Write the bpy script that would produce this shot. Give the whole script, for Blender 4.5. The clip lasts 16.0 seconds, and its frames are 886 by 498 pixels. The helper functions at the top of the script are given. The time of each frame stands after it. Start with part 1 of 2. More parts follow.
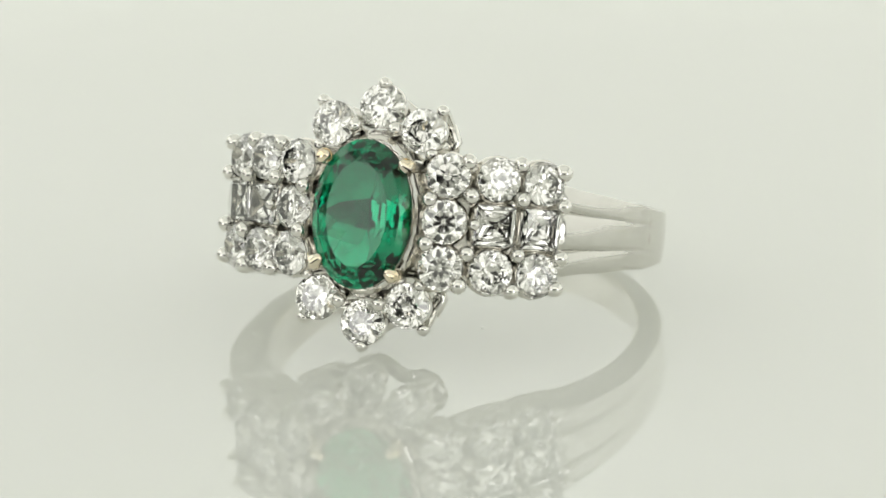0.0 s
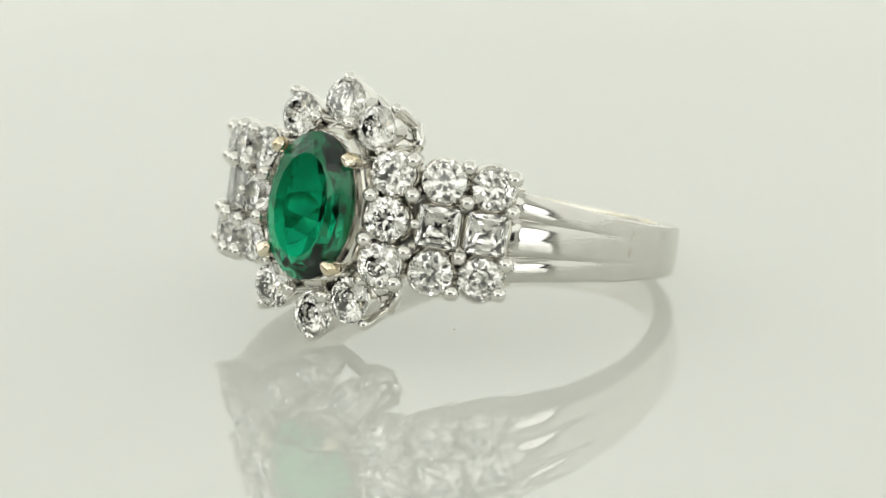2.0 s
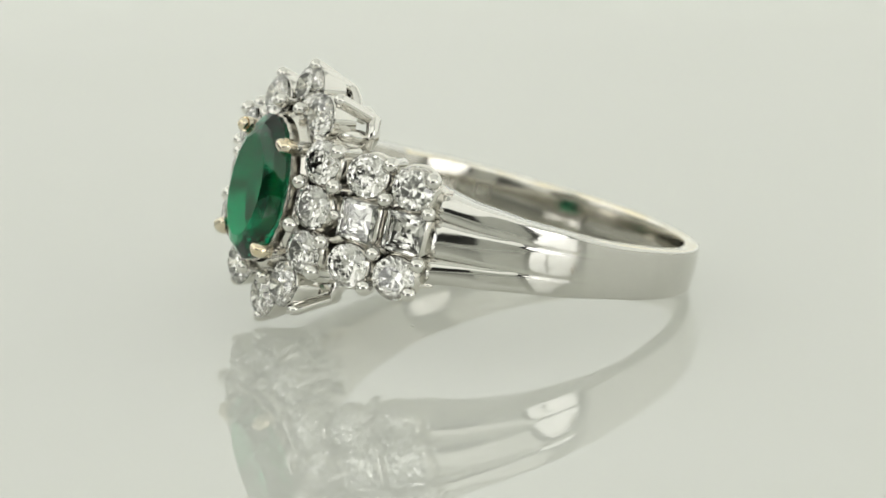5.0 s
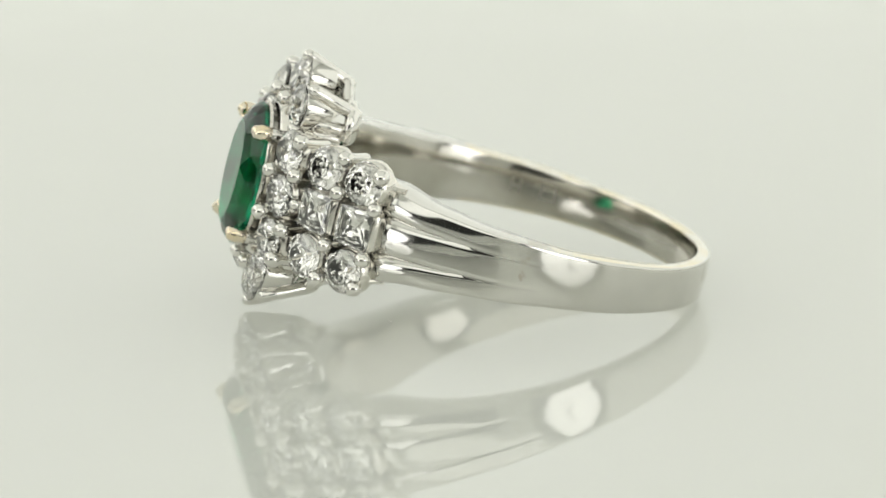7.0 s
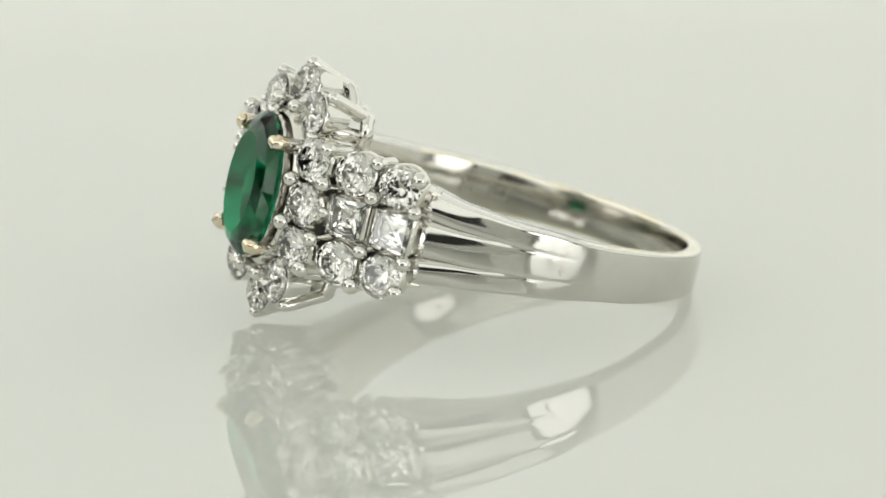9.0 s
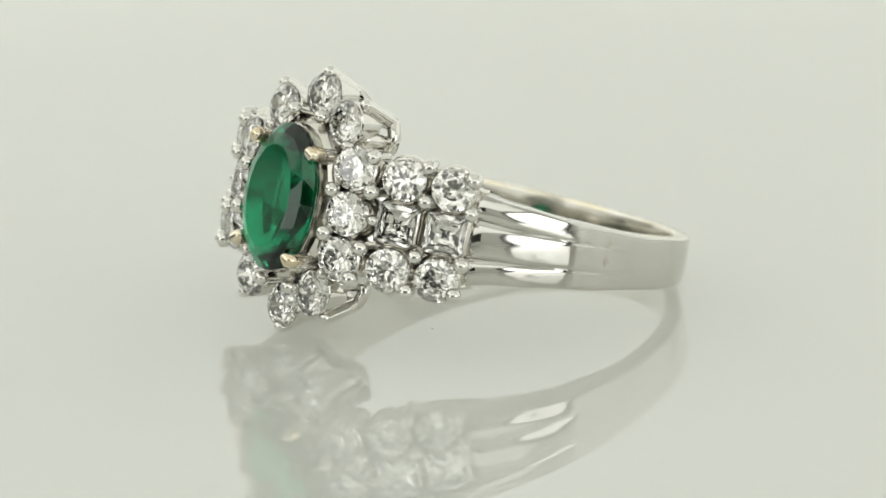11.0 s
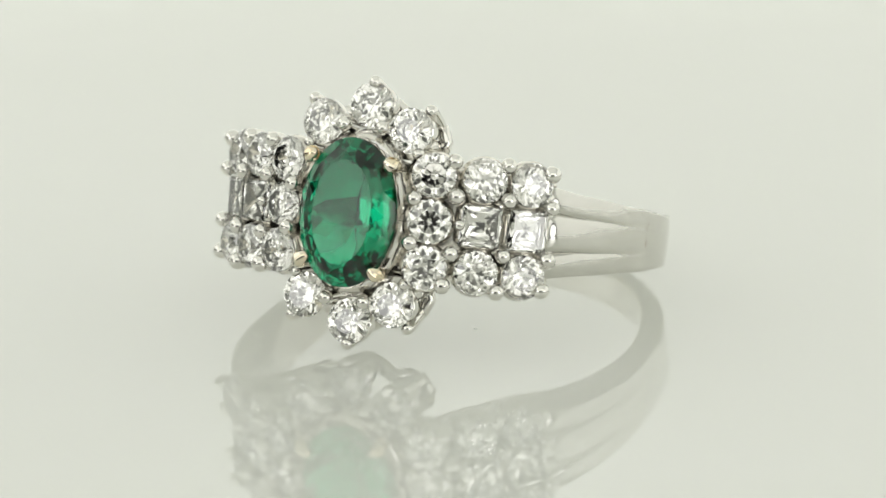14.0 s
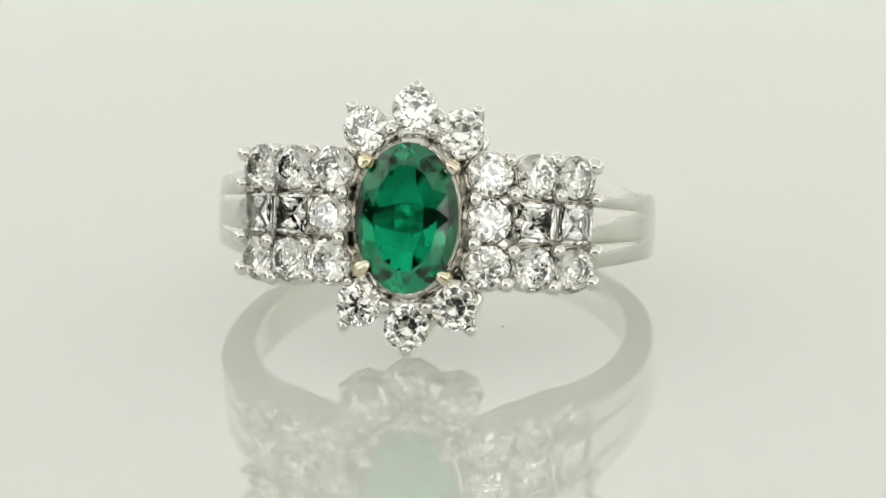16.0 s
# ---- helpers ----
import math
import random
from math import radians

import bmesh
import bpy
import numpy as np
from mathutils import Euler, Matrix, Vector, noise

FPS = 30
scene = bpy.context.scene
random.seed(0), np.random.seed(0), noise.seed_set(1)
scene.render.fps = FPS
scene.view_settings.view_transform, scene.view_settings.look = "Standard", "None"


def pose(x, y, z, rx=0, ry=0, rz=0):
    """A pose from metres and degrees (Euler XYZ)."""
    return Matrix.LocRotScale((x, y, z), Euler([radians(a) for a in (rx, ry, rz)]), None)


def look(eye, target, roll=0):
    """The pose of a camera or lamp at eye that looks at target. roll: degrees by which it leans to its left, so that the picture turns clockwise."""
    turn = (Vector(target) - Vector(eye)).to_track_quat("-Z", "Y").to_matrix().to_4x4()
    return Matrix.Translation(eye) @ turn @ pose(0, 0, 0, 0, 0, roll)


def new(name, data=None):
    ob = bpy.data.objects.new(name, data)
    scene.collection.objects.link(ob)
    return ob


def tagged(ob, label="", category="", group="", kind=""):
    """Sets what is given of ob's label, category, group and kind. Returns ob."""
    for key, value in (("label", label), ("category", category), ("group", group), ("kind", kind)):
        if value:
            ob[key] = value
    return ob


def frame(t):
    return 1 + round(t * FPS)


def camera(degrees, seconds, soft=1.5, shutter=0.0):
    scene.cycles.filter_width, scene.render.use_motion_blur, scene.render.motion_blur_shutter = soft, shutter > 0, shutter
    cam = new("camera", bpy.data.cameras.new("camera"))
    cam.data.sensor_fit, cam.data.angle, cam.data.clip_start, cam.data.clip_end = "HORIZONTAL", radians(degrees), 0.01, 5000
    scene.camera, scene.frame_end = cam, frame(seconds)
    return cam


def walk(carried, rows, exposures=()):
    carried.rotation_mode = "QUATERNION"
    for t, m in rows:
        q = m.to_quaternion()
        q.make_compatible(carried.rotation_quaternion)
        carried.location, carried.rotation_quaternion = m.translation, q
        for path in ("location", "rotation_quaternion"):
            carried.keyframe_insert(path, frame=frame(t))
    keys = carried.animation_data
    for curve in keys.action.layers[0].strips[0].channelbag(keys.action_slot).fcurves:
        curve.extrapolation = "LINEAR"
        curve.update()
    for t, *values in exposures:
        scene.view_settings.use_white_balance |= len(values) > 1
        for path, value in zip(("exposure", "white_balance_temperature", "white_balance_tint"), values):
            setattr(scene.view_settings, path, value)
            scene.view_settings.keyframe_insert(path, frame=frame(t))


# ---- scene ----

MM = 0.001

# ---- camera: a macro lens, standing still ----
TILT = radians(14.774)
AIM = Vector((-0.824, 0.0, 2.68)) * MM
EYE = AIM + Vector((0.0, -math.cos(TILT), math.sin(TILT))) * 300 * MM
cam = camera(8.044, 16.0)
cam.data.dof.use_dof = True
cam.data.dof.focus_distance = 0.291
cam.data.dof.aperture_fstop = 80.0
walk(cam, [(0.0, look(EYE, AIM, -0.4)), (16.0, look(EYE, AIM, -0.4))], exposures=(
    (0.0, 0.0), (2.5, 0.0), (3.0, -0.06), (3.5, -0.12), (4.0, -0.15), (4.5, -0.14), (5.0, -0.12), (5.5, -0.07), (6.0, -0.02), (7.25, 0.0),
    (8.5, -0.02), (9.0, -0.07), (9.5, -0.12), (10.0, -0.14), (10.5, -0.15), (11.0, -0.12), (11.5, -0.06), (12.0, 0.0), (16.0, 0.0)))

# ---- world and lamps ----
world = bpy.data.worlds.new("studio")
scene.world = world
world.use_nodes = True
world.node_tree.nodes["Background"].inputs["Color"].default_value = (0.9, 0.92, 0.88, 1)
world.node_tree.nodes["Background"].inputs["Strength"].default_value = 0.25


def soft_lamp(name, eye, target, width, height, radiance, color=(0.99, 0.993, 0.958)):
    """An added fill panel, or a lamp, that faces the target; radiance is its brightness."""
    data = bpy.data.lights.new(name, "AREA")
    data.shape, data.size, data.size_y, data.color = "RECTANGLE", width, height, color
    data.energy = radiance * math.pi * width * height
    lamp = new(name, data)
    lamp.matrix_world = look(eye, target)
    return lamp


def aside(azimuth, elevation, distance):
    a, e = radians(azimuth), radians(elevation)
    return Vector((math.sin(a) * math.cos(e), -math.cos(a) * math.cos(e), math.sin(e))) * distance


# unseen fill panels, added to brighten stones, metal and plate; the round lamps follow
soft_lamp("fill_panel_roof", (0, 0.0, 0.97), (0, 0.0, 0), 1.4, 1.3, 0.30)
soft_lamp("fill_panel_front", (0, -0.87, 0.64), (0, 0, 0.64), 1.5, 0.64, 0.76)
soft_lamp("fill_panel_back", (0, 0.66, 0.30), (0, 0, 0.30), 1.5, 0.7, 0.46)
soft_lamp("fill_panel_side", (0.76, 0.1, 0.35), (0, 0.1, 0.35), 1.1, 0.8, 0.50)
soft_lamp("fill_panel_side", (-0.76, 0.0, 0.62), (0, 0.0, 0.62), 1.3, 0.66, 0.84)
LAMPS = ((aside(41, 9, 0.42), 0.20, 0.175, 2.0), (aside(-46, 8, 0.42), 0.18, 0.15, 1.7))
for lamp_eye, lamp_width, lamp_height, glow in LAMPS:
    soft_lamp("round_lamp", lamp_eye, (0, 0, 0.005), lamp_width, lamp_height, glow).data.shape = "ELLIPSE"


# ---- materials ----
def material(name, **inputs):
    m = bpy.data.materials.new(name)
    m.use_nodes = True
    b = m.node_tree.nodes["Principled BSDF"]
    for key, value in inputs.items():
        b.inputs[key.replace("_", " ")].default_value = value
    return m


def bump(m, scale, strength, distance, detail=4.0, stretch=(1, 1, 1)):
    n, l = m.node_tree.nodes, m.node_tree.links
    co, mp, no, bp = (n.new("ShaderNode" + k) for k in ("TexCoord", "Mapping", "TexNoise", "Bump"))
    mp.inputs["Scale"].default_value = stretch
    no.inputs["Scale"].default_value, no.inputs["Detail"].default_value = scale, detail
    bp.inputs["Strength"].default_value, bp.inputs["Distance"].default_value = strength, distance
    l.new(co.outputs["Object"], mp.inputs["Vector"])
    l.new(mp.outputs["Vector"], no.inputs["Vector"])
    l.new(no.outputs["Fac"], bp.inputs["Height"])
    l.new(bp.outputs["Normal"], n["Principled BSDF"].inputs["Normal"])
    return no


def mottle(m, socket, scale, low, high, detail=5.0, spots=None):
    """Varies a colour or a value between low and high by noise."""
    n, l = m.node_tree.nodes, m.node_tree.links
    co, no, ra = (n.new("ShaderNode" + k) for k in ("TexCoord", "TexNoise", "ValToRGB"))
    no.inputs["Scale"].default_value, no.inputs["Detail"].default_value = scale, detail
    ra.color_ramp.elements[0].position, ra.color_ramp.elements[1].position = 0.35, 0.65
    ra.color_ramp.elements[0].color, ra.color_ramp.elements[1].color = (*low, 1), (*high, 1)
    if spots:
        ra.color_ramp.elements.new(0.655).color = (*high, 1)
        ra.color_ramp.elements.new(0.675).color = (*spots, 1)
    l.new(co.outputs["Object"], no.inputs["Vector"])
    l.new(no.outputs["Fac"], ra.inputs["Fac"])
    l.new(ra.outputs["Color"], n["Principled BSDF"].inputs[socket])


WHITE_GOLD = material("white_gold", Metallic=1.0, Roughness=0.07)
mottle(WHITE_GOLD, "Base Color", 330, (0.62, 0.61, 0.57), (0.68, 0.667, 0.63), 5.0, (0.52, 0.49, 0.43))
bump(WHITE_GOLD, 1800, 0.05, 0.00002)
mottle(WHITE_GOLD, "Roughness", 330, (0.045, 0.045, 0.045), (0.12, 0.12, 0.12))
POLISHED = material("polished_white_gold", Base_Color=(0.77, 0.755, 0.715, 1), Metallic=1.0, Roughness=0.06)
WORN = material("worn_yellow_gold", Metallic=1.0, Roughness=0.16)
mottle(WORN, "Base Color", 500, (0.80, 0.73, 0.56), (0.80, 0.775, 0.71))
SATIN = material("satin_white_gold", Metallic=1.0, Roughness=0.17)
mottle(SATIN, "Base Color", 400, (0.74, 0.715, 0.66), (0.80, 0.78, 0.73))
PRONG_GOLD = material("pale_yellow_gold", Metallic=1.0, Roughness=0.1)
mottle(PRONG_GOLD, "Base Color", 700, (0.84, 0.72, 0.50), (0.81, 0.78, 0.71))
DIAMOND = material("diamond", Base_Color=(0.995, 0.98, 0.935, 1), Roughness=0.0, IOR=2.42, Transmission_Weight=1.0)
EMERALD = material("emerald", Base_Color=(0.002, 0.235, 0.105, 1), Roughness=0.0, IOR=1.55, Transmission_Weight=1.0)
# the stone's inner gleam is put into its back faces as brighter, patchy green
EMERALD_BACK = material("emerald_bright_pavilion", Roughness=0.0, IOR=1.55, Transmission_Weight=1.0)
mottle(EMERALD_BACK, "Base Color", 600, (0.003, 0.24, 0.11), (0.007, 0.52, 0.26), 2.0)
bump(EMERALD_BACK, 420, 0.14, 0.0003, 2.0)
INNER_GOLD = material("patchy_inner_white_gold", Metallic=1.0, Roughness=0.13)
mottle(INNER_GOLD, "Base Color", 260, (0.47, 0.45, 0.39), (0.64, 0.62, 0.57), 3.0)
bump(INNER_GOLD, 500, 0.12, 0.0001, 2.0)
STAMP = material("dull_stamped_gold", Base_Color=(0.46, 0.44, 0.39, 1), Metallic=1.0, Roughness=0.4)
ACRYLIC = material("white_acrylic", Roughness=0.01, IOR=1.52, Subsurface_Weight=1.0, Subsurface_Radius=(1.0, 1.0, 1.0), Subsurface_Scale=0.05)
mottle(ACRYLIC, "Base Color", 14, (0.69, 0.70, 0.658), (0.71, 0.72, 0.682))
CLOTH = material("white_cloth", Roughness=0.9)
mottle(CLOTH, "Base Color", 6, (0.74, 0.75, 0.71), (0.78, 0.79, 0.76))
BLACK = material("black_cloth", Roughness=0.9)
mottle(BLACK, "Base Color", 5, (0.02, 0.02, 0.02), (0.035, 0.035, 0.035))
LAMP_BLACK = material("dark_lamp_enamel", Roughness=0.45)
mottle(LAMP_BLACK, "Base Color", 40, (0.06, 0.06, 0.06), (0.09, 0.09, 0.088))
LINT = material("grey_lint", Base_Color=(0.82, 0.82, 0.79, 1), Roughness=0.9)


# ---- mesh helpers; ring shapes are written in millimetres ----
def finish(bm, smooth=None):
    bmesh.ops.recalc_face_normals(bm, faces=bm.faces)
    if smooth is not None:
        for f in bm.faces:
            f.smooth = True
        for e in bm.edges:
            if len(e.link_faces) == 2 and e.calc_face_angle(0) > radians(smooth):
                e.smooth = False
    return bm


def mesh_of(name, bm, materials, scale=MM):
    data = bpy.data.meshes.new(name)
    if scale != 1:
        bmesh.ops.scale(bm, vec=(scale, scale, scale), verts=bm.verts)
    bm.to_mesh(data)
    bm.free()
    for m in materials:
        data.materials.append(m)
    return data


def part(name, bm, mat, parent, label="", at=None):
    """Links a bmesh (millimetres) as one mesh object under a thing or a part; at: its pose in millimetres."""
    ob = new(name, mesh_of(name, bm, mat if isinstance(mat, (list, tuple)) else [mat]))
    ob.parent = parent
    if at is not None:
        m = at.copy()
        m.translation *= MM
        ob.matrix_local = m
    if label:
        ob["label"] = label
    return ob


def shared(name, data, parent, at, label=""):
    ob = new(name, data)
    ob.parent = parent
    m = at.copy()
    m.translation *= MM
    ob.matrix_local = m
    if label:
        ob["label"] = label
    return ob


def box(bm, x0, x1, y0, y1, z0, z1):
    v = [bm.verts.new((x, y, z)) for x in (x0, x1) for y in (y0, y1) for z in (z0, z1)]
    for f in ((0, 1, 3, 2), (4, 6, 7, 5), (0, 4, 5, 1), (2, 3, 7, 6), (0, 2, 6, 4), (1, 5, 7, 3)):
        bm.faces.new([v[i] for i in f])


def hull(points):
    bm = bmesh.new()
    vs = [bm.verts.new(p) for p in points]
    bmesh.ops.convex_hull(bm, input=vs)
    bmesh.ops.delete(bm, geom=[v for v in bm.verts if not v.link_faces], context="VERTS")
    return finish(bm)


def tube(bm, points, radii, sides=12, flat=1.0, cap=True):
    """A round rod through the points, with rounded ends."""
    pts, rad = [Vector(p) for p in points], list(radii)
    if cap:
        d0, d1 = (pts[0] - pts[1]).normalized(), (pts[-1] - pts[-2]).normalized()
        a, b = [], []
        for u in (0.95, 0.8, 0.5):
            k = math.sqrt(1 - u * u)
            a.append((pts[0] + d0 * rad[0] * u, rad[0] * k))
            b.insert(0, (pts[-1] + d1 * rad[-1] * u, rad[-1] * k))
        pts, rad = [p for p, _ in a] + pts + [p for p, _ in b], [r for _, r in a] + rad + [r for _, r in b]
    rings, up = [], None
    for i, p in enumerate(pts):
        d = (pts[min(i + 1, len(pts) - 1)] - pts[max(i - 1, 0)]).normalized()
        if up is None:
            up = d.orthogonal().normalized()
        up = (up - d * up.dot(d)).normalized()
        side = d.cross(up)
        rings.append([bm.verts.new(p + (up * math.cos(a) + side * math.sin(a) * flat) * rad[i])
                      for a in (2 * math.pi * k / sides for k in range(sides))])
    for r0, r1 in zip(rings, rings[1:]):
        for k in range(sides):
            bm.faces.new((r0[k], r0[(k + 1) % sides], r1[(k + 1) % sides], r1[k]))
    bm.faces.new(rings[0][::-1])
    bm.faces.new(rings[-1])


def ramp(x, table):
    """Smooth interpolation in a short table of (x, value)."""
    for (x0, v0), (x1, v1) in zip(table, table[1:]):
        if x <= x1:
            u = min(max((x - x0) / (x1 - x0), 0), 1)
            u = u * u * (3 - 2 * u) * 0.5 + u * 0.5
            return v0 + (v1 - v0) * u
    return table[-1][1]


# ---- the setting ----
def room():
    # unseen enclosure, added to close the place and to shape the reflections
    for name, lim, mat, label in (
            ("wall_back", (-0.8, 0.8, 0.70, 0.72, -0.1, 1.0), CLOTH, "unseen white cloth wall, added behind the turntable"),
            ("wall_front_lower", (-0.75, 0.12, -0.92, -0.90, -0.1, 0.03), CLOTH, "unseen white cloth front wall, added before the turntable"),
            # black panel standing in for the dark that the band reflects
            ("wall_front_dark", (-0.75, 0.12, -0.92, -0.90, 0.03, 0.29), BLACK, "unseen black panel, added for the dark reflected from the front"),
            ("wall_front_upper", (-0.75, 0.12, -0.92, -0.90, 0.29, 1.0), CLOTH, "unseen white cloth front wall, added before the turntable"),
            ("wall_front", (-0.8, -0.75, -0.92, -0.90, -0.1, 1.0), CLOTH, "unseen white cloth front flap, added before the turntable"),
            ("wall_front_flap", (0.12, 0.8, -0.92, -0.90, -0.1, 1.0), CLOTH, "unseen white cloth front flap, added before the turntable"),
            ("wall_west_lower", (-0.82, -0.8, -0.92, 0.15, -0.1, 0.08), CLOTH, "unseen white cloth side piece, added beside the turntable"),
            # black panel added so that the emerald's face reflects dark from the left
            ("wall_west_dark", (-0.82, -0.8, -0.92, 0.15, 0.08, 0.25), BLACK, "unseen black panel, added to darken reflections from the left"),
            ("wall_west_upper", (-0.82, -0.8, -0.92, 0.15, 0.25, 1.0), CLOTH, "unseen white cloth side piece, added beside the turntable"),
            ("wall_west", (-0.82, -0.8, 0.15, 0.72, -0.1, 1.0), CLOTH, "unseen white cloth side wall, added beside the turntable"),
            ("wall_east", (0.8, 0.82, -0.92, 0.72, -0.1, 1.0), CLOTH, "unseen white cloth side wall, added beside the turntable"),
            ("ceiling", (-0.82, 0.82, -0.92, 0.72, 1.0, 1.02), CLOTH, "unseen white cloth roof, added over the turntable"),
            ("floor", (-0.82, 0.82, -0.92, 0.72, -0.12, -0.1), CLOTH, "white cloth floor under the turntable")):
        bm = bmesh.new()
        box(bm, *lim)
        tagged(new(name, mesh_of(name, finish(bm), [mat], 1)), label, "wall" if "wall" in name else name, kind="structure")


def turntable():
    thing = new("turntable")
    bm = bmesh.new()
    rings = []
    for r, z in ((118, -45), (119.5, -44.2), (120, -43), (120, -1.5), (119.6, -0.5), (118.5, 0), (60, 0), (20, 0)):
        rings.append([bm.verts.new((r * math.cos(a), r * math.sin(a), z)) for a in (2 * math.pi * k / 128 for k in range(128))])
    for r0, r1 in zip(rings, rings[1:]):
        for k in range(128):
            bm.faces.new((r0[k], r0[(k + 1) % 128], r1[(k + 1) % 128], r1[k]))
    bm.faces.new(rings[0][::-1])
    bm.faces.new(rings[-1])
    part("plate", finish(bm, 40), ACRYLIC, thing, "thick glossy white acrylic disc")
    bm = bmesh.new()
    rings = []
    for r, z in ((96, -100), (97, -98), (92, -90), (80, -60), (80, -45.02)):
        rings.append([bm.verts.new((r * math.cos(a), r * math.sin(a), z)) for a in (2 * math.pi * k / 64 for k in range(64))])
    for r0, r1 in zip(rings, rings[1:]):
        for k in range(64):
            bm.faces.new((r0[k], r0[(k + 1) % 64], r1[(k + 1) % 64], r1[k]))
    bm.faces.new(rings[0][::-1])
    bm.faces.new(rings[-1])
    part("base", finish(bm, 40), CLOTH, thing)
    return tagged(thing, "glossy white acrylic turntable that turns slowly under the ring", "turntable")


def lamp_head(eye, width, height):
    """The round lamp's dark dish with its rim, the bulb's curved holder before the diffuser, and the stand."""
    m = look(eye, (0, 0, 0.005))
    thing = new("studio_lamp")
    a, b = width * 500, height * 500
    bm = bmesh.new()
    rings = []
    for k, z in ((1.02, 2), (1.06, 4), (1.24, 4), (1.30, 0), (1.30, -8), (0.9, -50), (0.3, -62), (0.28, -58), (0.85, -46), (1.2, -6), (1.02, -3)):
        rings.append([bm.verts.new((a * k * math.cos(u), b * k * math.sin(u), -z)) for u in (2 * math.pi * i / 64 for i in range(64))])
    for r0, r1 in zip(rings, rings[1:] + rings[:1]):
        for k in range(64):
            bm.faces.new((r0[k], r0[(k + 1) % 64], r1[(k + 1) % 64], r1[k]))
    part("dish", finish(bm, 40), LAMP_BLACK, thing, "dark enamelled dish", m_at(m))
    bm = bmesh.new()
    pts, rad = [], []
    for k in range(15):
        u = radians(70 + 200 * k / 14)
        pts.append((a * 0.24 * math.cos(u), b * 0.24 * math.sin(u) + b * 0.12, -8))
        rad.append(1.0 + 3.6 * math.sin(math.pi * k / 14))
    tube(bm, pts, rad, 10)
    part("bulb_holder", finish(bm, 50), LAMP_BLACK, thing, "thin curved bulb holder", m_at(m))
    bm = bmesh.new()
    back = m @ Vector((0, 0, 0.055))
    tube(bm, [back / MM, (back.x / MM, back.y / MM, -96)], [6, 6], 16)
    part("pole", finish(bm, 50), LAMP_BLACK, thing)
    bm = bmesh.new()
    tube(bm, [(back.x / MM, back.y / MM, -99.9), (back.x / MM, back.y / MM, -99), (back.x / MM, back.y / MM, -92)], [55, 55, 50], 48, cap=False)
    part("foot", finish(bm, 40), LAMP_BLACK, thing)
    return tagged(thing, "dark round studio lamp with a white diffuser, beside the turntable", "lamp", "lamps round the turntable")


def m_at(m):
    """A pose in metres, turned into millimetres for part()."""
    q = m.copy()
    q.translation /= MM
    return q


# ---- gemstones ----
def brilliant(r, table=0.55, pavilion=0.83, split=False):
    """A round brilliant of girdle radius r, table towards -y; pavilion is the slope of its lower half, split adds small facets there."""
    pts = []

    def ring(n, off, rad, h):
        for k in range(n):
            a = 2 * math.pi * (k + off) / n
            pts.append((rad * r * math.cos(a), -h * r, rad * r * math.sin(a)))
    deep = pavilion + 0.03
    ring(8, 0, table, 0.33)
    ring(8, 0.5, 0.785, 0.21)
    ring(16, 0.5, 0.90, 0.122)
    ring(16, 0, 1.0, 0.02)
    ring(16, 0, 1.0, -0.03)
    if split:
        ring(16, 0.5, 0.66, 0.647 * pavilion - deep - 0.013)
    ring(8, 0.5, 0.30, 0.277 * pavilion - deep - 0.003)
    pts.append((0, deep * r, 0))
    return hull(pts)


def princess(r):
    """A square stone of half-width r whose pavilion ridges run from its corners to the point, table towards -y."""
    pts = []
    for sx in (-1, 1):
        for sz in (-1, 1):
            pts += [(sx * r, -0.01 * r, sz * r), (sx * r, 0.05 * r, sz * r), (sx * 0.80 * r, -0.11 * r, sz * 0.80 * r)]
            pts += [(sx * 0.93 * r, -0.06 * r, sz * 0.30 * r), (sx * 0.30 * r, -0.06 * r, sz * 0.93 * r)]
    for k in range(4):
        c, q = math.cos(math.pi * k / 2), math.sin(math.pi * k / 2)
        for rad, h in ((0.80, 0.258), (0.56, 0.482), (0.31, 0.706)):
            pts.append((rad * r * c, h * r, rad * r * q))
    pts += [(0, 0.95 * r, 0)]
    return hull(pts)


def oval_emerald(a, b):
    """An oval mixed-cut stone of half axes a and b, table towards -y."""
    pts = []
    def ring(n, off, k, h):
        for i in range(n):
            u = 2 * math.pi * (i + off) / n
            inset = (1 - k) * a
            pts.append(((a - inset) * math.cos(u), -h, (b - inset * 1.12) * math.sin(u)))
    ring(16, 0.5, 0.62, 0.74)
    ring(16, 0, 0.84, 0.47)
    ring(32, 0, 1.0, 0.05)
    ring(32, 0, 1.0, -0.10)
    ring(16, 0, 0.79, -0.64)
    ring(16, 0.5, 0.56, -1.15)
    ring(8, 0.5, 0.30, -1.68)
    pts.extend([(0, 2.02, 0.75), (0, 2.02, -0.75), (0, 2.06, 0)])
    bm = hull(pts)
    for f in bm.faces:
        # back faces take the brighter green
        f.material_index = 1 if f.normal.y > 0.2 else 0
    return bm


# ---- the ring ----
def inner(a):
    """Radius of the finger hole at an angle from the back: a round hole set a little towards the back."""
    a = radians(a)
    return 0.8 * math.cos(a) + math.sqrt(8.9 ** 2 - (0.8 * math.sin(a)) ** 2)


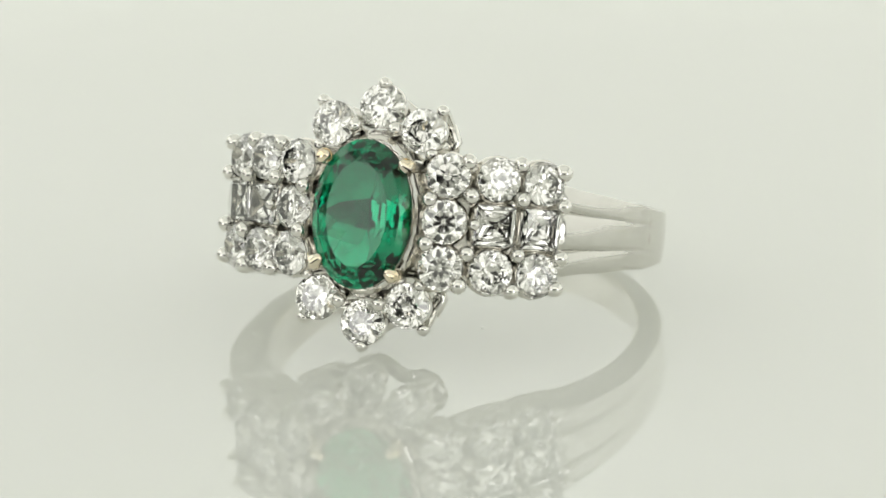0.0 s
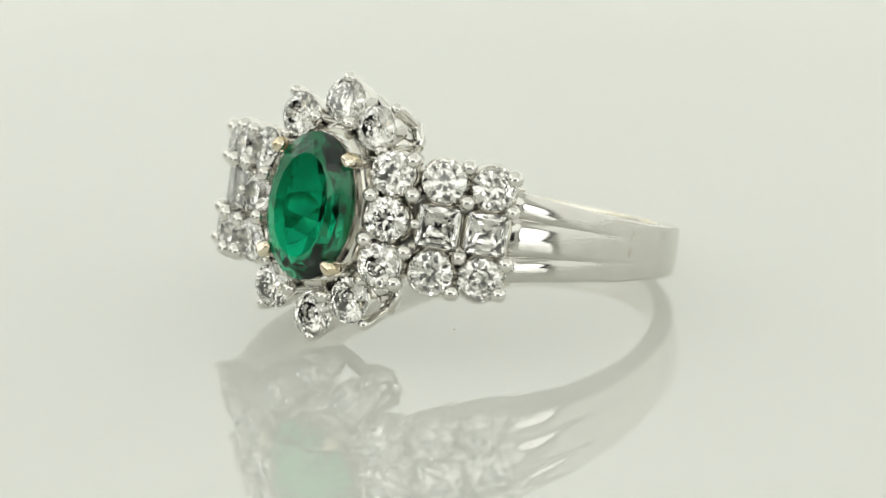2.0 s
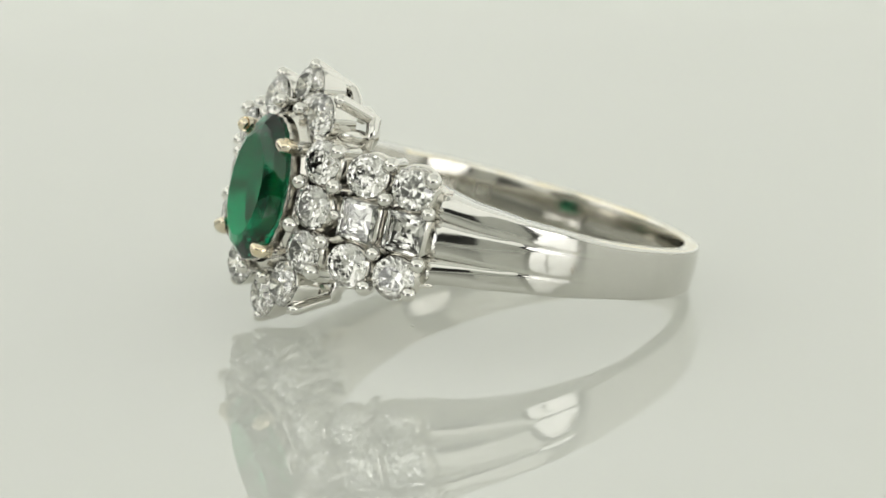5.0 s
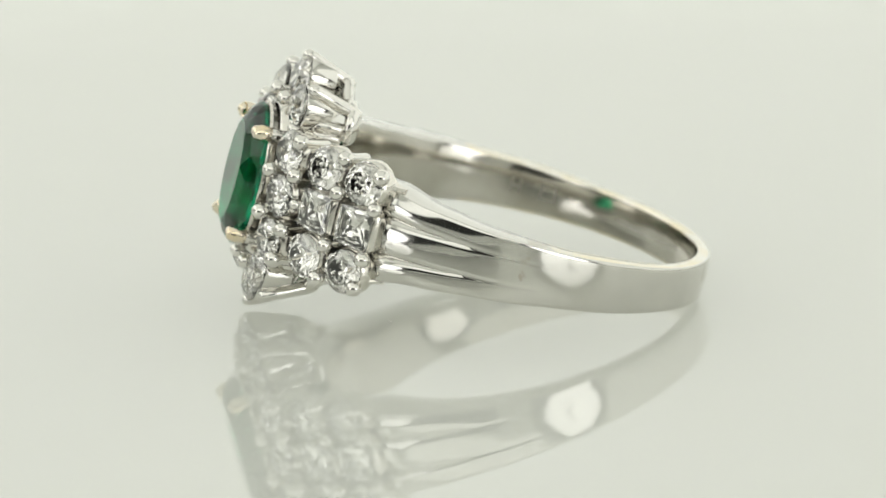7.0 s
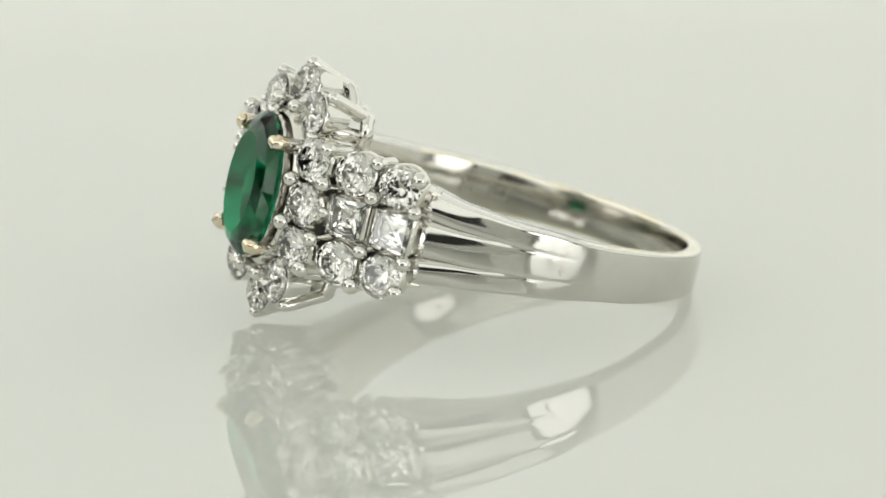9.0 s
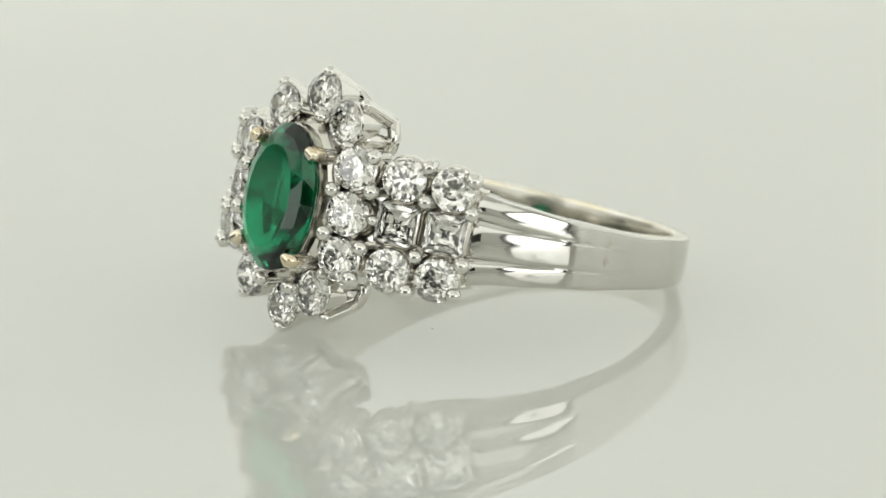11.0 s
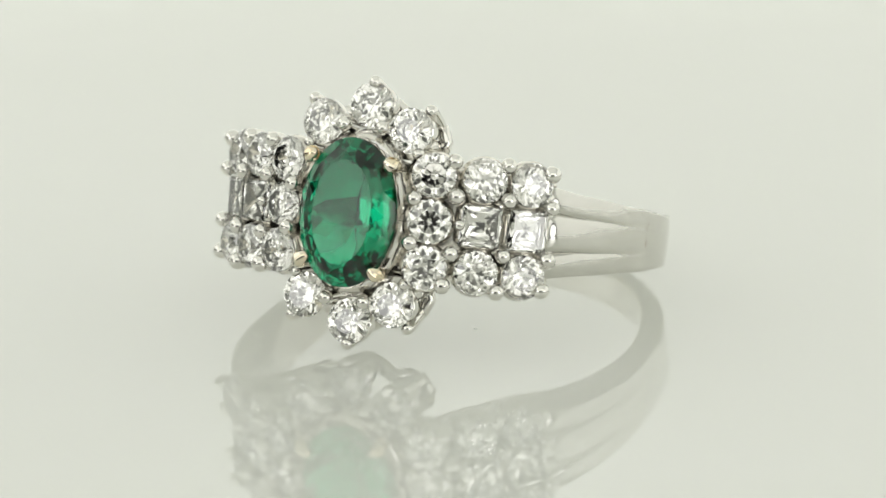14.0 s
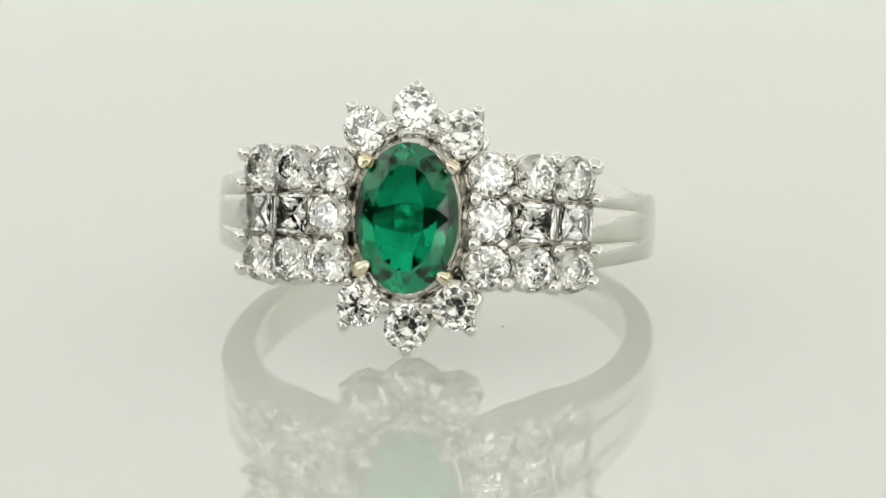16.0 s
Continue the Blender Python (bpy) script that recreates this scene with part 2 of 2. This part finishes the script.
def band(parent):
    """The shank: narrow at the back, wider and grooved twice towards the stones."""
    width = ((0, 2.0), (45, 2.12), (80, 2.55), (105, 3.15), (122, 3.75), (136, 4.5), (150, 4.3), (168, 3.0))
    outer = ((0, 10.40), (88, 10.40), (112, 10.62), (132, 10.9), (139, 10.3), (168, 10.1))
    ribs = ((0, 0), (104, 0), (118, 0.06), (131, 0.24), (150, 0.27), (168, 0.2))
    groove = ((0, 0), (88, 0), (106, 0.05), (119, 0.19), (150, 0.26), (168, 0.2))
    yellow = lambda a: abs(a) < 88
    bm = bmesh.new()
    rows, steps = [], 220
    for i in range(steps + 1):
        a = -165 + 330 * i / steps
        w, ro, g, h = ramp(abs(a), width) / 2, ramp(abs(a), outer), ramp(abs(a), groove), ramp(abs(a), ribs)
        prof = []
        n = 36
        for k in range(n + 1):
            u = -1 + 2 * k / n
            z = u * (w - 0.10)
            crown = 0.06 * (1 - u * u)
            cut = sum(math.exp(-((u - c) / 0.05) ** 2) for c in (-0.44, 0.44)) * g * 0.45
            arch = h * 0.58 * (max(0, 1 - (u / 0.44) ** 2) if abs(u) < 0.44 else max(0, 1 - ((abs(u) - 0.72) / 0.28) ** 2))
            prof.append((ro - 0.06 + crown - cut + arch - h * 0.50, z))
        edge = prof[-1][0]
        prof += [(edge - 0.03, w - 0.03), (edge - 0.10, w)]
        ri = inner(a)
        prof += [(ri + 0.14, w), (ri + 0.04, w - 0.05), (ri, w - 0.16)]
        prof += [(ri - 0.01, 0)]
        prof += [(ri, -w + 0.16), (ri + 0.04, -w + 0.05), (ri + 0.14, -w)]
        prof += [(edge - 0.10, -w), (edge - 0.03, -w + 0.03)]
        ar = radians(a)
        rows.append([bm.verts.new((r * math.sin(ar), r * math.cos(ar), z)) for r, z in prof])
    m = len(rows[0])
    for i, (r0, r1) in enumerate(zip(rows, rows[1:])):
        a = -165 + 330 * (i + 0.5) / steps
        for k in range(m):
            f = bm.faces.new((r0[k], r0[(k + 1) % m], r1[(k + 1) % m], r1[k]))
            if k in (n + 2, n + 3, n + 4, n + 7, n + 8) and yellow(a) or k == m - 2 and noise.noise((a * 0.09, 3.3, 0)) > 0.05 and yellow(a):
                f.material_index = 1
            elif k in (n + 5, n + 6):
                f.material_index = 2
    bm.faces.new(rows[0])
    bm.faces.new(rows[-1][::-1])
    shank = part("band", finish(bm, 40), [WHITE_GOLD, WORN, INNER_GOLD], parent, "polished white gold band, grooved at the shoulders, worn yellowish at its rims")
    # a worn stamp inside the band that cannot be read: plain bars
    for a0, a1, z0, z1 in ((-63.6, -63.0, -0.35, 0.45), (-59.0, -58.4, -0.35, 0.45), (-63.0, -59.0, -0.35, -0.25), (-63.0, -59.0, 0.35, 0.45),
                           (-70.2, -69.7, -0.3, 0.4), (-72.4, -70.2, 0.0, 0.1), (-72.9, -72.4, -0.3, 0.4)):
        bm = bmesh.new()
        near, far = [], []
        for a, z in ((a0, z0), (a1, z0), (a1, z1), (a0, z1)):
            ar = radians(a)
            near.append(bm.verts.new(((inner(a) - 0.025) * math.sin(ar), (inner(a) - 0.025) * math.cos(ar), z)))
            far.append(bm.verts.new(((inner(a) + 0.05) * math.sin(ar), (inner(a) + 0.05) * math.cos(ar), z)))
        bm.faces.new(near)
        bm.faces.new(far[::-1])
        for k in range(4):
            bm.faces.new((near[k], far[k], far[(k + 1) % 4], near[(k + 1) % 4]))
        part("stamp_bar", finish(bm), STAMP, shank)
    return shank


def facing(x, y, z, turn=0.0, lift=0.0):
    """A pose at x, y, z whose -y axis is turned by turn degrees towards +x and lifted by lift degrees."""
    return pose(x, y, z, 0, 0, turn) @ pose(0, 0, 0, -lift, 0, 0)


def bead(bm, x, y, z, r, back, rod=None):
    """A prong: a rounded bead at its front, a rod that runs back along the vector."""
    p, d = Vector((x, y, z)), Vector(back)
    rod = rod or r * 0.72
    n = d.normalized()
    tube(bm, [p + n * r * 0.05, p + n * r * 0.4, p + n * r * 0.8, p + d], [r, r, rod, rod], 14)


def prong(parent, x, y, z, r, back, mat=None, name="prong", rod=None, label=""):
    bm = bmesh.new()
    bead(bm, x, y, z, r, back, rod)
    return part(name, finish(bm, 50), mat or POLISHED, parent, label)


# columns of a shoulder: angle from the head's axis, radius of the girdles, turn of the stones
COLUMNS = ((17.9, 12.12, 20.0), (29.4, 11.70, 32.0), (40.9, 11.40, 41.5))
# prongs of a shoulder between the columns: angle, radius and height of the beads
GAPS = ((14.2, 12.50, 1.05), (23.1, 12.30, 1.33), (22.2, 12.25, 2.92), (35.2, 11.75, 1.30), (34.5, 11.62, 2.92), (46.0, 11.62, 1.22), (45.5, 11.56, 2.68))


def around(a, r, z=0.0):
    return r * math.sin(radians(a)), -r * math.cos(radians(a)), z


def shoulder(parent, s, cuts):
    """One shoulder of three by three stones; s is +1 or -1."""
    body = bmesh.new()
    rows = []
    for i in range(25):
        a = 12.5 + 37.0 * i / 24
        top = ramp(a, ((12.5, 11.05), (23, 10.95), (34, 10.6), (48, 10.35)))
        w = 2.8 + 0.20 * math.cos((a - 17.9) / 11.5 * 2 * math.pi) - 0.06 * max(0, 18 - a) - (0.0 if a < 45 else (a - 45) * 0.10)
        lip = top + 0.6 * min(1.0, max(0.0, (a - 14) / 8)) - (0.0 if a < 46 else (a - 46) * 0.16)
        prof = [(top, -w + 0.5), (top, w - 0.5), (lip - 0.05, w - 0.22), (lip, w - 0.12), (lip - 0.08, w - 0.01), (top - 0.2, w), (10.2, w - 0.25), (9.75, w - 0.7), (9.64, w - 1.0),
                (9.64, -w + 1.0), (9.75, -w + 0.7), (10.2, -w + 0.25), (top - 0.2, -w), (lip - 0.08, -w + 0.01), (lip, -w + 0.12), (lip - 0.05, -w + 0.22)]
        rows.append([body.verts.new((s * r * math.sin(radians(a)), -r * math.cos(radians(a)), z)) for r, z in prof])
    m = len(rows[0])
    for r0, r1 in zip(rows, rows[1:]):
        for k in range(m):
            body.faces.new((r0[k], r0[(k + 1) % m], r1[(k + 1) % m], r1[k]))
    body.faces.new(rows[0])
    body.faces.new(rows[-1])
    mount = part("shoulder_mount", finish(body, 35), SATIN, parent, "white gold shoulder holding nine small diamonds")
    for c, (a, r, turn) in enumerate(COLUMNS):
        for row in (-1, 0, 1):
            x, y, z = around(a, r, row * 2.15)
            square = c > 0 and row == 0
            at = facing(s * x, y, z, s * turn, row * 5.0) @ pose(0, 0, 0, random.uniform(-3, 3), random.uniform(0, 45) if not square else random.uniform(-2, 2), random.uniform(-3, 3))
            size = "square" if square else "round"
            shared("diamond", random.choice(cuts[size]), mount, at, "square princess-cut diamond" if square else "round brilliant-cut diamond")
            # the seat under the stone
            bm = bmesh.new()
            rows2 = []
            for rr, yy in (((1.03, 0.16), (1.08, 0.18), (1.24, 0.36), (1.24, 0.85), (1.08, 0.85), (1.03, 0.34)) if square else
                           ((1.0, 0.14), (1.04, 0.18), (1.17, 0.40), (1.17, 0.85), (0.97, 0.85), (0.96, 0.34))):
                ring = []
                for k in range(20):
                    u = 2 * math.pi * k / 20
                    cx, cz = math.cos(u), math.sin(u)
                    if square:
                        q = max(abs(cx), abs(cz)) ** 0.85
                        cx, cz = cx / q * 0.90, cz / q * 0.90
                    ring.append(bm.verts.new((rr * cx, yy, rr * cz)))
                rows2.append(ring)
            for r0, r1 in zip(rows2, rows2[1:] + rows2[:1]):
                for k in range(20):
                    bm.faces.new((r0[k], r0[(k + 1) % 20], r1[(k + 1) % 20], r1[k]))
            part("seat", finish(bm, 40), SATIN, mount, at=facing(s * x, y, z, s * turn, row * 5.0))
    for a, r, z in GAPS:
        for sz in (-1, 1):
            x, y, _ = around(a, r)
            n = Vector(around(a * 1.12, 1.0))
            prong(mount, s * x + random.uniform(-0.05, 0.05), y, sz * z + random.uniform(-0.06, 0.06), random.uniform(0.36, 0.42), (-s * (n.x * 1.1 + 0.26), -n.y * 1.1 - 0.27, 0) if a > 45 else (-s * n.x * 1.5, -n.y * 1.5, 0))
    # the small prong between the first and second stones of the middle row
    x, y, _ = around(24.5, 12.1)
    prong(mount, s * x, y, 0.0, 0.28, (-s * 0.5, 1.4, 0))


# petals: x, z of the stone, x, z of the outer bead
PETALS = ((0.0, 5.04, 0.0, 6.10), (2.22, 4.05, 2.95, 5.05))
Y_HALO = -10.95


def halo(parent, cuts):
    """The six petals above and below the emerald."""
    for sz in (1, -1):
        for x, z, bx, bz in (PETALS[0], PETALS[1], (-PETALS[1][0], PETALS[1][1], -PETALS[1][2], PETALS[1][3])):
            z0, z1 = z * sz, bz * sz
            yy0 = Y_HALO if x == 0 else Y_HALO - 0.35
            bm = bmesh.new()
            rings = []
            for rr, yy in ((1.01, 0.15), (1.06, 0.2), (1.06, 0.5), (0.74, 1.55), (0.64, 1.55), (0.96, 0.5), (0.97, 0.30)):
                rings.append([bm.verts.new((x + rr * math.cos(u), yy0 + yy, z0 + rr * math.sin(u)))
                              for u in (2 * math.pi * k / 24 for k in range(24))])
            for r0, r1 in zip(rings, rings[1:] + rings[:1]):
                for k in range(24):
                    bm.faces.new((r0[k], r0[(k + 1) % 24], r1[(k + 1) % 24], r1[k]))
            seat = part("seat", finish(bm, 40), POLISHED, parent)
            shared("diamond", random.choice(cuts["petal"]), seat, facing(x, yy0, z0, x * 1.5, sz * 4) @ pose(0, 0, 0, random.uniform(-4, 4), random.uniform(0, 45), random.uniform(-4, 4)), "round brilliant-cut diamond")
            # outer prong, running back to the gallery
            prong(seat, bx, -10.88, z1, 0.31, (-bx * 0.12, 2.25, -z1 * 0.16), rod=0.33)
        for x in (-1, 1):
            prong(parent, x * 0.97, -11.75, sz * 4.05, 0.36, (-x * 0.1, 2.2, -sz * 0.3))
            prong(parent, x * 2.75, -11.4, sz * 3.02, 0.30, (-x * 0.1, 2.2, -sz * 0.1))
        # the arched gallery rail at the back of the petals
        bm = bmesh.new()
        half = [(2.75, 3.1), (2.95, 3.65), (2.7, 4.2), (2.15, 4.45), (1.5, 4.28), (1.1, 4.35), (0.75, 4.72), (0.3, 5.05)]
        line = half + [(0, 5.12)] + [(-x, z) for x, z in half[::-1]]
        tube(bm, [(x, -8.75, sz * z) for x, z in line], [0.34] * len(line), 10, 1.3)
        part("gallery_rail", finish(bm, 50), POLISHED, parent)
        for x in (-2.75, 2.75):
            bm = bmesh.new()
            tube(bm, [(x * 0.95, -10.2, sz * 3.4), (x * 0.95, -9.3, sz * 3.4), (x * 0.95, -8.7, sz * 3.4)], [0.42, 0.34, 0.3], 10)
            part("gallery_post", finish(bm, 50), POLISHED, parent)


def centre(parent):
    stone = part("emerald", oval_emerald(2.41, 3.49), [EMERALD, EMERALD_BACK], parent, "deep green oval-cut emerald", at=pose(0.0, -12.45, 0.0))
    bm = bmesh.new()
    rings = []
    for k, y in ((0.955, -12.06), (0.99, -12.04), (1.0, -11.9), (0.98, -11.75), (0.93, -11.0), (0.82, -9.9), (0.78, -9.9), (0.89, -11.0), (0.94, -11.75), (0.95, -11.95)):
        ring = []
        for i in range(64):
            u = 2 * math.pi * i / 64
            q = k * (1 + (0.010 if y == -12.04 or y == -11.9 else 0) * math.cos(32 * u))
            ring.append(bm.verts.new((2.44 * q * math.cos(u), y - 0.2 * min(1, (-9.9 - y) / 1.5), 3.52 * q * math.sin(u))))
        rings.append(ring)
    for r0, r1 in zip(rings, rings[1:] + rings[:1]):
        for k in range(64):
            bm.faces.new((r0[k], r0[(k + 1) % 64], r1[(k + 1) % 64], r1[k]))
    part("bezel", finish(bm, 30), SATIN, parent, "thin white gold basket round the emerald")
    bm = bmesh.new()
    rings = []
    for a, b, y in ((2.47, 3.54, -11.75), (2.62, 3.72, -11.6), (2.85, 3.92, -11.1), (2.9, 3.95, -10.2), (2.6, 3.8, -10.3), (2.36, 3.4, -10.9)):
        rings.append([bm.verts.new((a * math.cos(u), y, b * math.sin(u))) for u in (2 * math.pi * i / 64 for i in range(64))])
    for r0, r1 in zip(rings, rings[1:] + rings[:1]):
        for k in range(64):
            bm.faces.new((r0[k], r0[(k + 1) % 64], r1[(k + 1) % 64], r1[k]))
    part("halo_plate", finish(bm, 30), SATIN, parent)
    for x, z in ((-1.89, 2.55), (1.98, 2.44), (-1.77, -2.22), (1.74, -2.60)):
        o = Vector((x / 2.44 ** 2, 0, z / 3.52 ** 2)).normalized()
        edge = 1 / math.sqrt((x / 2.44) ** 2 + (z / 3.52) ** 2)
        p = Vector((x * edge, 0, z * edge)) + o * 0.22
        tip = Vector((x, -12.90, z))
        bm = bmesh.new()
        tube(bm, [p + Vector((0, -12.48, 0)), p + Vector((0, -12.0, 0)), p + Vector((0, -10.4, 0))], [0.33, 0.34, 0.30], 14)
        claw = part("claw", finish(bm, 50), POLISHED, parent, "thick white gold claw holding the emerald")
        bm = bmesh.new()
        tube(bm, [tip, tip.lerp(p + Vector((0, -12.90, 0)), 0.55), p + Vector((0, -12.72, 0)), p + Vector((0, -12.25, 0))], [0.28, 0.37, 0.40, 0.35], 14)
        part("claw_tip", finish(bm, 50), PRONG_GOLD, claw, "rounded tip of pale yellowish gold")
    # an open ring of metal under the emerald, tying the two shoulders together
    for sz in (-1, 1):
        bm = bmesh.new()
        tube(bm, [around(a, 10.2, sz * 2.45) for a in range(-18, 19, 3)], [0.42] * 13, 12)
        part("gallery_bar", finish(bm, 50), WHITE_GOLD, parent)


def make_ring():
    thing = new("ring")
    cuts = {"round": [mesh_of("diamond_round", brilliant(1.05, t, p, q), [DIAMOND]) for t, p, q in ((0.55, 0.83, False), (0.60, 0.87, True), (0.54, 0.85, False), (0.57, 0.82, True))],
            "square": [mesh_of("diamond_square", princess(0.94), [DIAMOND])],
            "petal": [mesh_of("diamond_petal", brilliant(1.08, t, p, q), [DIAMOND]) for t, p, q in ((0.56, 0.84, True), (0.60, 0.86, False), (0.54, 0.82, True))]}
    band(thing)
    shoulder(thing, 1, cuts)
    shoulder(thing, -1, cuts)
    halo(thing, cuts)
    centre(thing)
    return tagged(thing, "white gold cluster ring with oval emerald and diamonds, on its side", "ring")


def dust():
    bm = bmesh.new()
    bmesh.ops.create_icosphere(bm, subdivisions=2, radius=0.085)
    for v in bm.verts:
        v.co = Vector((v.co.x * 1.5, v.co.y * 0.8, max(v.co.z * 0.3, -0.02) + 0.02)) * (1 + 0.3 * noise.noise(v.co * 9))
        v.co += Vector((1.91, -4.23, 0))
    return tagged(new("dust_fleck", mesh_of("dust_fleck", finish(bm, 60), [LINT])), "tiny grey fleck of dust on the turntable", "dust")


room()
table = turntable()
ring = make_ring()
for lamp_eye, lamp_width, lamp_height, glow in LAMPS:
    lamp_head(lamp_eye, lamp_width, lamp_height)
fleck = dust()


# ---- what moves: the turntable with the ring, out and back at an even pace ----
RING_SEAT = pose(-0.985 * MM, 2.165 * MM, 3.632 * MM) @ Matrix.Rotation(radians(-7.838), 4, "Z") @ Matrix.Rotation(radians(-14.495), 4, "X") @ Matrix.Rotation(radians(0.959), 4, "Y")


def turn_at(t):
    return Matrix.Rotation(radians(-72.561 + 8.3913 * abs(t - 7.25)), 4, "Z")


def motions():
    times = [0.5 * k for k in range(14)] + [6.8, 7.0, 7.1, 7.2, 7.25, 7.3, 7.4, 7.5, 7.7] + [8.0 + 0.5 * k for k in range(17)]
    walk(table, [(t, turn_at(t)) for t in times])
    walk(ring, [(t, turn_at(t) @ RING_SEAT) for t in times])
    walk(fleck, [(t, turn_at(t)) for t in times])


motions()
